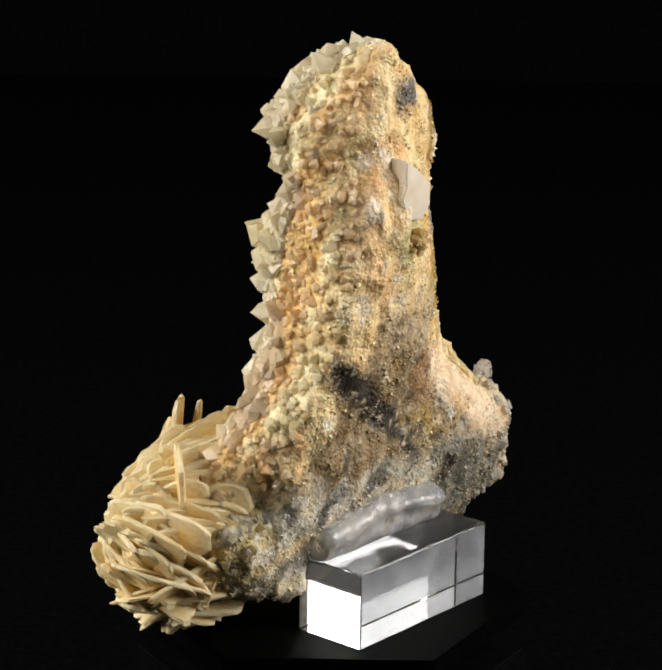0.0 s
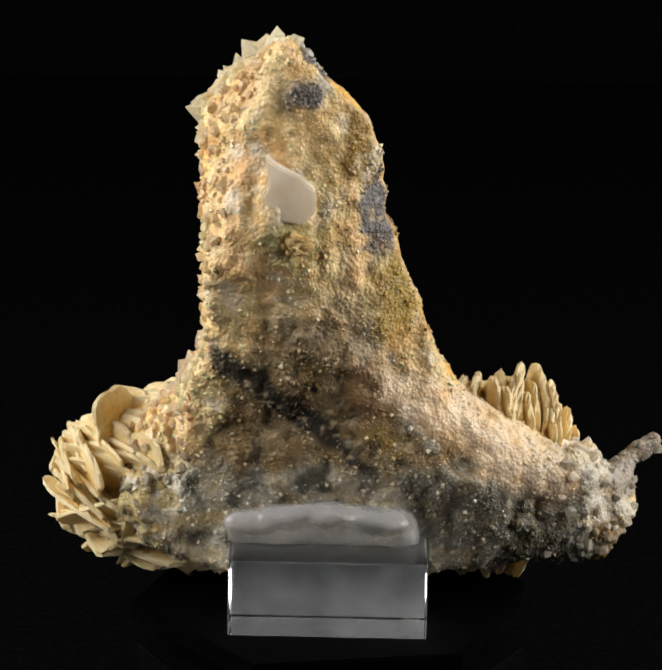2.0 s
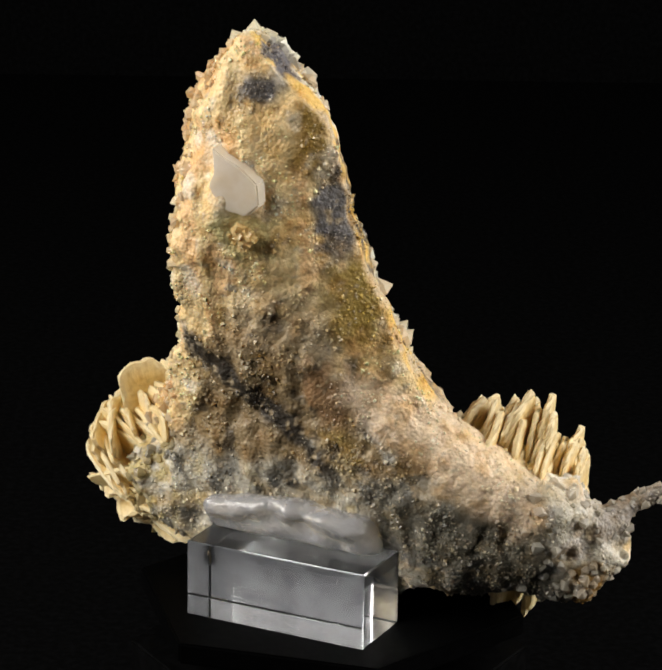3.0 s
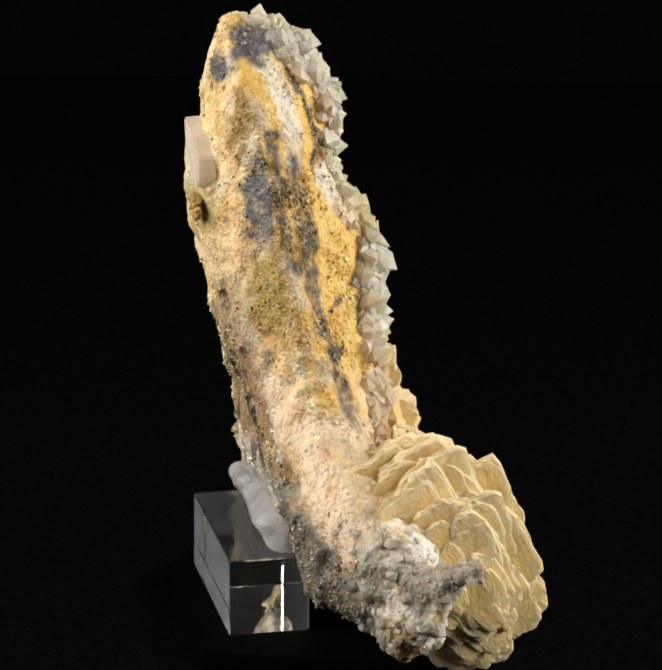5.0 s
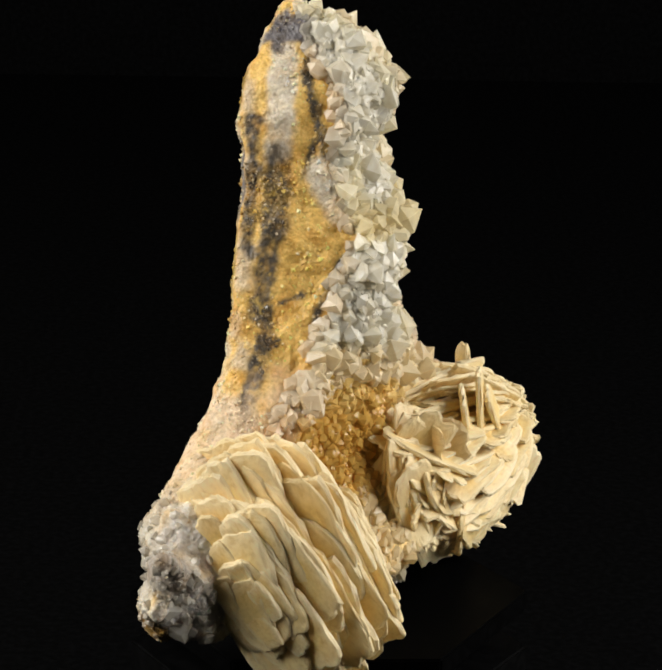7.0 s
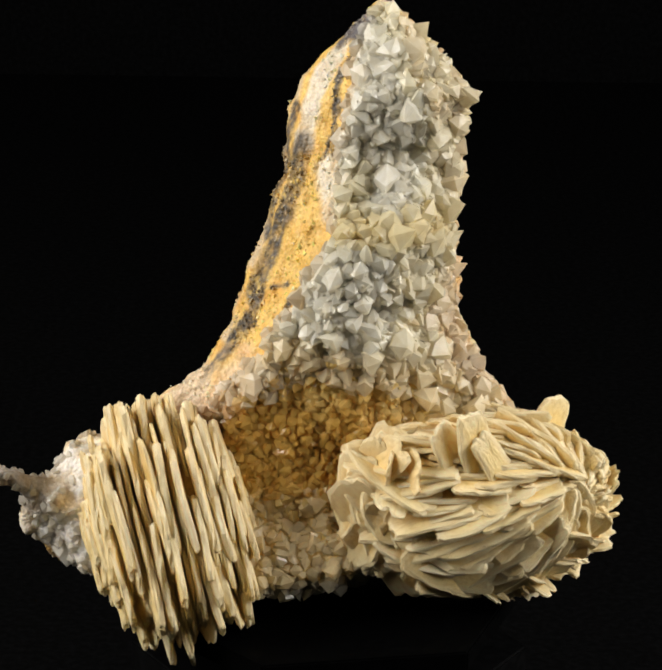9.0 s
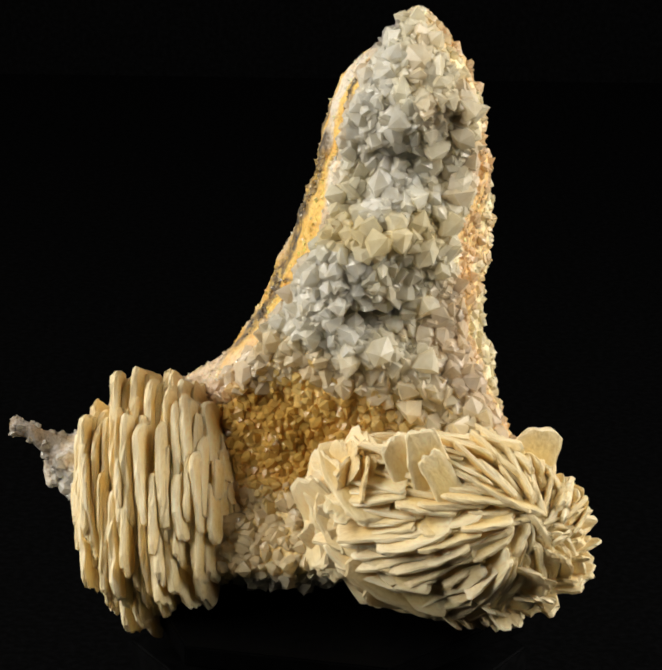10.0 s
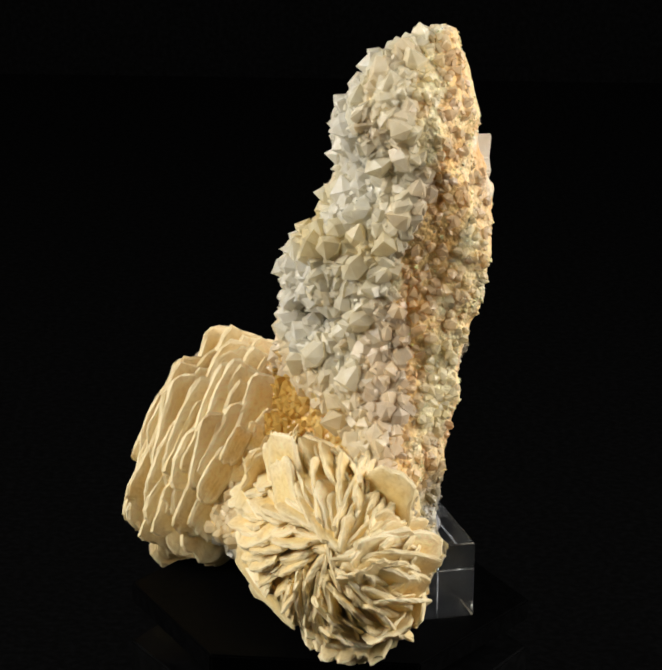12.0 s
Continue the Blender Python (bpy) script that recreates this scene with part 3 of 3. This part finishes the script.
def rose_core(name, parent, centre, radii, turn, label):
    lo = np.array(centre) - max(radii) - 4
    hi = np.array(centre) + max(radii) + 4
    v, q = net_surface(lo, hi, 1.6, lambda p: ellipsoid(p, centre, radii, turn) + 1.5 * vnoise(p, 6, 2.0))
    me = mesh_of(name, v, q, ROCK)
    n = vnoise(v, 5, 1.1)[:, None]
    zone_colours(me, np.clip(np.array((0.52, 0.36, 0.13)) + 0.14 * n, 0, 1))
    ob = new(name, me)
    ob.parent = parent
    return tagged(ob, label)


def roses(parent):
    rng = random.Random(21)
    shapes = [blade_mesh("blade", 100 + k, 0.12) for k in range(10)]
    tilt = lambda v, a: (Vector(v) + Vector([rng.uniform(-a, a) for _ in range(3)])).normalized()
    # stacked rose at the low end: thin plates lie nearly parallel, in layers
    core = rose_core("barite_rose", parent, (51, 23, 34), (18, 17, 22), 10, "cream barite rose of stacked parallel blades")
    c0, L, N = Vector((52, 25, 32)), Vector((-0.40, 0.48, -0.78)).normalized(), Vector((0.95, 0.14, -0.20)).normalized()
    W = N.cross(L).normalized()
    L = W.cross(N)
    layers = 30
    for k in range(layers):
        u = 2 * (k + 0.5) / layers - 1
        full = (1 - abs(u) ** 2.6) ** 0.42
        sheet = N + W * (0.12 * u + rng.uniform(-0.09, 0.09)) + L * (0.08 * u + rng.uniform(-0.07, 0.07))
        for j in range(6):
            if j == 0:
                l, w, long, wide = rng.uniform(-6, 6), rng.uniform(-4, 4), rng.uniform(50, 62), rng.uniform(30, 38)
            else:
                g = 2 * math.pi * (0.2 * j + rng.uniform(-0.12, 0.12) + 0.618034 * k)
                long, wide = rng.uniform(26, 44), rng.uniform(15, 24)
                reach = rng.uniform(0.78, 1.06)
                l, w = math.cos(g) * (40 * reach - long * 0.42), math.sin(g) * (25 * reach - wide * 0.42)
            c = c0 + N * (26 * u + rng.uniform(-1.1, 1.1)) + (L * l + W * w) * full
            piece("blade", rng.choice(shapes), core, blade_pose(c, tilt(L + W * rng.uniform(-0.15, 0.15), 0.03), tilt(sheet, 0.09), long * full, wide * full, rng.uniform(1.5, 3.2)))
    # rosette at the other end: blade edges run over it like meridians from a hub, then slant on the inner end
    mid, radii, turn = (-45.5, 11.5, 36), Vector((46, 25.5, 30)), 10
    core = rose_core("barite_rose", parent, (-45, 11, 36), (33, 15, 19), turn, "cream barite rosette with blades fanning round a hub")
    k10, s10 = math.cos(radians(turn)), math.sin(radians(turn))
    axes = (Vector((k10, s10, 0)), Vector((-s10, k10, 0)), Vector((0, 0, 1)))
    from_unit = lambda v: axes[0] * v[0] * radii.x + axes[1] * v[1] * radii.y + axes[2] * v[2] * radii.z
    pole = Vector((-0.72, 0.61, 0.33)).normalized()
    slant = Vector((-0.46, -0.10, -0.86)).normalized()
    k, total = 0, 470
    while k < total:
        zc = 1 - 2 * (k + 0.5) / total
        ga = 2.399963 * k
        k += 1
        v = Vector((math.cos(ga) * math.sqrt(1 - zc * zc), math.sin(ga) * math.sqrt(1 - zc * zc), zc))
        q = Vector(mid) + from_unit(v)
        away = pole.angle(v)
        inside = float(specimen_form(np.array([q]))[0])
        if inside < -1.5 or (away > 0.5 and rng.random() < 0.34):
            continue
        out = (axes[0] * v[0] / radii.x + axes[1] * v[1] / radii.y + axes[2] * v[2] / radii.z).normalized()
        hub = Vector(mid) + from_unit(pole)
        along = hub - q
        blend = min(1.0, max(0.0, (away - 1.45) / 0.35))
        along = along.normalized() * (1 - blend) + slant * blend
        along = along - out * along.dot(out)
        if along.length < 0.05:
            along = out.orthogonal()
        along.normalize()
        across = along.cross(out)
        lean = rng.uniform(0.25, 0.85) if away < 1.4 else rng.uniform(0.3, 1.4)
        depth = (out + across * lean).normalized()
        long = min(12 + 20 * away, 40) * rng.uniform(0.65, 1.25)
        wide = rng.uniform(12, 18) * min(1.0, 0.55 + 0.5 * away)
        sag = long * long / 300
        c = q - depth * (wide * 0.5) - out * (sag * 0.6 + rng.uniform(-3.0, 2.0) + 6 * max(0.0, 0.45 - away))
        piece("blade", rng.choice(shapes), core, blade_pose(c, tilt(along, 0.12), tilt(along.cross(depth), 0.11), long, wide, rng.uniform(1.3, 2.6)))
    for c, d, n, l, w in (((-46, 26, 57), (0.25, 0.15, 0.95), (-0.5, 0.8, 0.1), 32, 13), ((-39, 26, 55), (0.45, 0.2, 0.87), (-0.6, 0.75, 0.1), 28, 12), ((-70, 2, 57), (-0.25, -0.1, 0.95), (-0.75, 0.65, 0), 24, 18), ((-52, 28, 54), (0.5, 0.1, 0.8), (-0.5, 0.8, 0.2), 24, 10)):
        piece("blade", rng.choice(shapes), core, blade_pose(c, d, n, l, w, 2.4))


def flake(parent):
    bm = bmesh.new()
    outline = ((-20.5, 158.5), (-17, 156), (-10.5, 152.5), (-5.5, 148), (-5, 141), (-9.5, 137), (-14, 138), (-21.5, 138.5), (-20, 142), (-22, 146), (-20, 150))
    back = [bm.verts.new((x * MM, -0.0375, z * MM)) for x, z in outline]
    front = [bm.verts.new(((x * 0.96 - 0.3) * MM, (-44.5 + 0.12 * (x + 18) - 0.04 * (z - 147)) * MM, (z * 0.98 + 2.9) * MM)) for x, z in outline]
    bm.faces.new(back)
    bm.faces.new(front[::-1])
    for i in range(len(outline)):
        j = (i + 1) % len(outline)
        bm.faces.new((back[j], back[i], front[i], front[j]))
    bmesh.ops.recalc_face_normals(bm, faces=bm.faces)
    bmesh.ops.bevel(bm, geom=[e for e in bm.edges if e.calc_length() > 0.002], offset=0.0005, segments=2, affect="EDGES")
    chip = part("quartz_flake", bm, QUARTZ_CHIP, parent, "broken white quartz flake standing off the rock")
    chip.color = (0.97, 0.94, 0.88, 1)


def specimen():
    thing = tagged(new("mineral_specimen"), "tall quartz specimen with cream barite roses on dark matrix", "mineral")
    v, q = net_surface((-96, -54, 0), (116, 46, 204), 1.0, specimen_field)
    me = mesh_of("matrix", v, q, ROCK)
    me.shade_smooth()
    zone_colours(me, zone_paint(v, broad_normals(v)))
    body = new("matrix", me)
    body.parent = thing
    tagged(body, "weathered vein rock, peach and honey above, dark ore below")
    roses(thing)
    flake(thing)
    crystals(thing, v, q)
    return thing


def crystals(thing, v, q):
    rng = np.random.default_rng(11)
    c, n, area = face_samples(v, q)
    bn = broad_normals(c)
    x, y, z = c.T
    n1 = vnoise(c, 9, 7.7)
    side = wall_side(c)
    front = sstep(bn[:, 1], 0.05, 0.4) * (1 - side)
    flank = sstep(-bn[:, 0], 0.3, 0.6) * sstep(bn[:, 1], -0.8, -0.4) * sstep(z, 50, 65)
    high = sstep(z, 62, 70)
    hollow = sstep(ellipsoid(c, (4, 14, 58), (38, 40, 21)) + 3 * n1, 4, -4)
    niche = np.minimum(ellipsoid(c, (-25, 4, 150), (11, 14, 5)), ellipsoid(c, (-14, 13, 100), (15, 15, 5)))
    crust = front * high * (1 - hollow) * sstep(niche, -1, 2)
    shapes = [crystal_mesh("quartz_crystal", 40 + i, QUARTZ_POINT) for i in range(14)]
    paint = zone_paint(c, bn)

    def hue(i, pale):
        rgb = paint[i] + (np.array((0.98, 0.935, 0.82)) - paint[i]) * pale
        return np.clip(np.maximum(rgb, 0.30 * pale) * rng.uniform(0.95, 1.0), 0, 0.97)

    def crystal(p, ax, r, length, rgb):
        ob = piece("quartz_crystal", shapes[int(rng.integers(14))], thing, frame_on(p, ax, rng.uniform(0, 6.28), r, length))
        ob.color = (*rgb, 1)

    kept = spread(c, area * crust * (z < 186) + 1e-9, 540, np.full(len(c), 2.7), rng)
    rest = []
    for k, i in enumerate(kept):
        ax = n[i] * 0.4 + bn[i] + rng.normal(0, 0.42, 3)
        r = rng.uniform(2.1, 3.6) if rng.random() < 0.85 else rng.uniform(3.6, 4.4)
        length = r * rng.uniform(0.9, 1.4)
        if k < 285:
            crystal(c[i] + n[i] * (r * 0.05 - 0.8), ax, r, length, hue(i, 0.58))
        else:
            rest.append((int(rng.integers(14)), frame_on(c[i] - n[i] * 0.8, ax, rng.uniform(0, 6.28), r, length), hue(i, 0.58)))
    # coarse clear points at the low end
    for p, ax, r in (((79, 13, 24), (0.3, 0.9, -0.1), 6.5), ((86, 9, 19), (0.6, 0.7, -0.2), 5.0), ((72, 13, 18), (0.2, 0.9, -0.2), 5.0), ((90, 8, 27), (0.8, 0.5, 0.1), 4.5), ((76, 13, 32), (0.3, 0.8, 0.4), 4.5), ((84, 12, 35), (0.5, 0.6, 0.6), 4.0)):
        crystal(p, ax, r, r * 1.25, (0.90, 0.87, 0.80))
    joined("quartz_crust", shapes, rest, thing, "milky quartz points in the crust")
    for weight, count, lo, hi, g, pale, label in (
        (area * front * hollow, 620, 1.0, 2.3, 1.7, 0.0, "amber drusy quartz lining the hollow"),
        (area * flank, 700, 0.8, 1.9, 1.5, 0.35, "honey-coloured drusy quartz on the flank"),
        (area * front * high * (1 - hollow), 1500, 1.2, 2.6, 1.3, 0.6, "small milky quartz points between the crystals"),
        (area * sstep(ellipsoid(c, (10, 16, 24), (34, 30, 15)), 3, -2) * front, 300, 1.3, 2.8, 1.9, 0.35, "pale drusy quartz on the foot"),
        (area * sstep(x, 70, 84), 150, 0.8, 2.0, 1.6, 0.4, "pale drusy quartz over the low end"),
        (area * sstep(-bn[:, 0] + bn[:, 2], 0.2, 0.6) * sstep(z, 100, 60) * sstep(x, -20, -36), 200, 0.8, 1.9, 1.5, 0.1, "cream drusy quartz above the rosette"),
    ):
        ids = spread(c, weight + 1e-9, count, np.full(len(c), g), rng)
        placed = []
        for i in ids:
            r = rng.uniform(lo, hi)
            placed.append((int(rng.integers(14)), frame_on(c[i] - n[i] * 0.35, n[i] + rng.normal(0, 0.4, 3), rng.uniform(0, 6.28), r, r * rng.uniform(0.8, 1.3)), hue(i, pale)))
        joined("drusy_quartz", shapes, placed, thing, label)
    placed = []
    for k in range(26):
        a = rng.uniform(0, 6.28)
        p = np.array((-11 + 5.5 * math.cos(a) * rng.random(), -43.2, 131 + 4 * math.sin(a) * rng.random()))
        r = rng.uniform(0.7, 1.7)
        placed.append((int(rng.integers(14)), frame_on(p, rng.normal(0, 1, 3), 0, r, r), (0.84, 0.66, 0.34)))
    joined("crumb_crust", shapes, placed, thing, "yellowish crumbs stuck below the quartz flake")
    # fine grains over the weathered faces, in drifts
    w = area * (1 - front) * sstep(vnoise(c, 10, 5.0) + 0.7 * vnoise(c, 3.5, 1.0), -0.35, 0.6) * (1 - 0.75 * flank) + 1e-9
    w = w * (0.22 + sstep(zone_paint(c, bn)[:, 1], 0.42, 0.12))
    ids = rng.choice(len(c), size=13000, replace=False, p=w / w.sum())
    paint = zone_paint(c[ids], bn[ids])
    octa = np.array([(1, 0, 0), (0, 1, 0), (-1, 0, 0), (0, -1, 0), (0, 0, 1.1)])
    vs, fs, cs = [], [], []
    for k, i in enumerate(ids):
        r = rng.uniform(0.25, 0.55) if rng.random() < 0.88 else rng.uniform(0.55, 1.1)
        m = np.array(frame_on((0, 0, 0), n[i] + rng.normal(0, 0.4, 3), rng.uniform(0, 6.28), r, r))[:3, :3]
        o = 5 * k
        vs.append((octa * rng.uniform(0.75, 1.25, (5, 1))) @ m.T + c[i] - n[i] * 0.1 + np.cross(n[i], rng.normal(0, 0.5, 3)))
        fs += [(o, o + 1, o + 4), (o + 1, o + 2, o + 4), (o + 2, o + 3, o + 4), (o + 3, o, o + 4)]
        if rng.random() < 0.12:
            paint[k] = paint[k] * 0.5 + np.array((0.36, 0.32, 0.25))
        tone = np.clip(paint[k] * rng.uniform(0.9, 1.45) + rng.choice([0, 0, 0.02, 0.10]) * np.array((1.1, 0.9, 0.6)), 0, 0.85)
        cs.append(np.repeat(tone[None], 5, 0))
    me = mesh_of("grain_crust", np.concatenate(vs), fs, GRAIN)
    zone_colours(me, np.concatenate(cs))
    ob = new("grain_crust", me)
    ob.parent = thing
    tagged(ob, "fine sparkling grains over the weathered rock", kind="stuff")


setting()
PLATE, STAND = turntable()
BLOCK = block_thing()
BEAD = glue_thing()
SPECIMEN = specimen()


def motions():
    """Everything on the plate turns together, clockwise seen from above."""
    rows = [(0.5 * k, pose(0, 0, 0, 0, 0, 49.7 - 25.36 * 0.5 * k)) for k in range(25)]
    for thing in (PLATE, BLOCK, BEAD, SPECIMEN):
        walk(thing, rows)


motions()
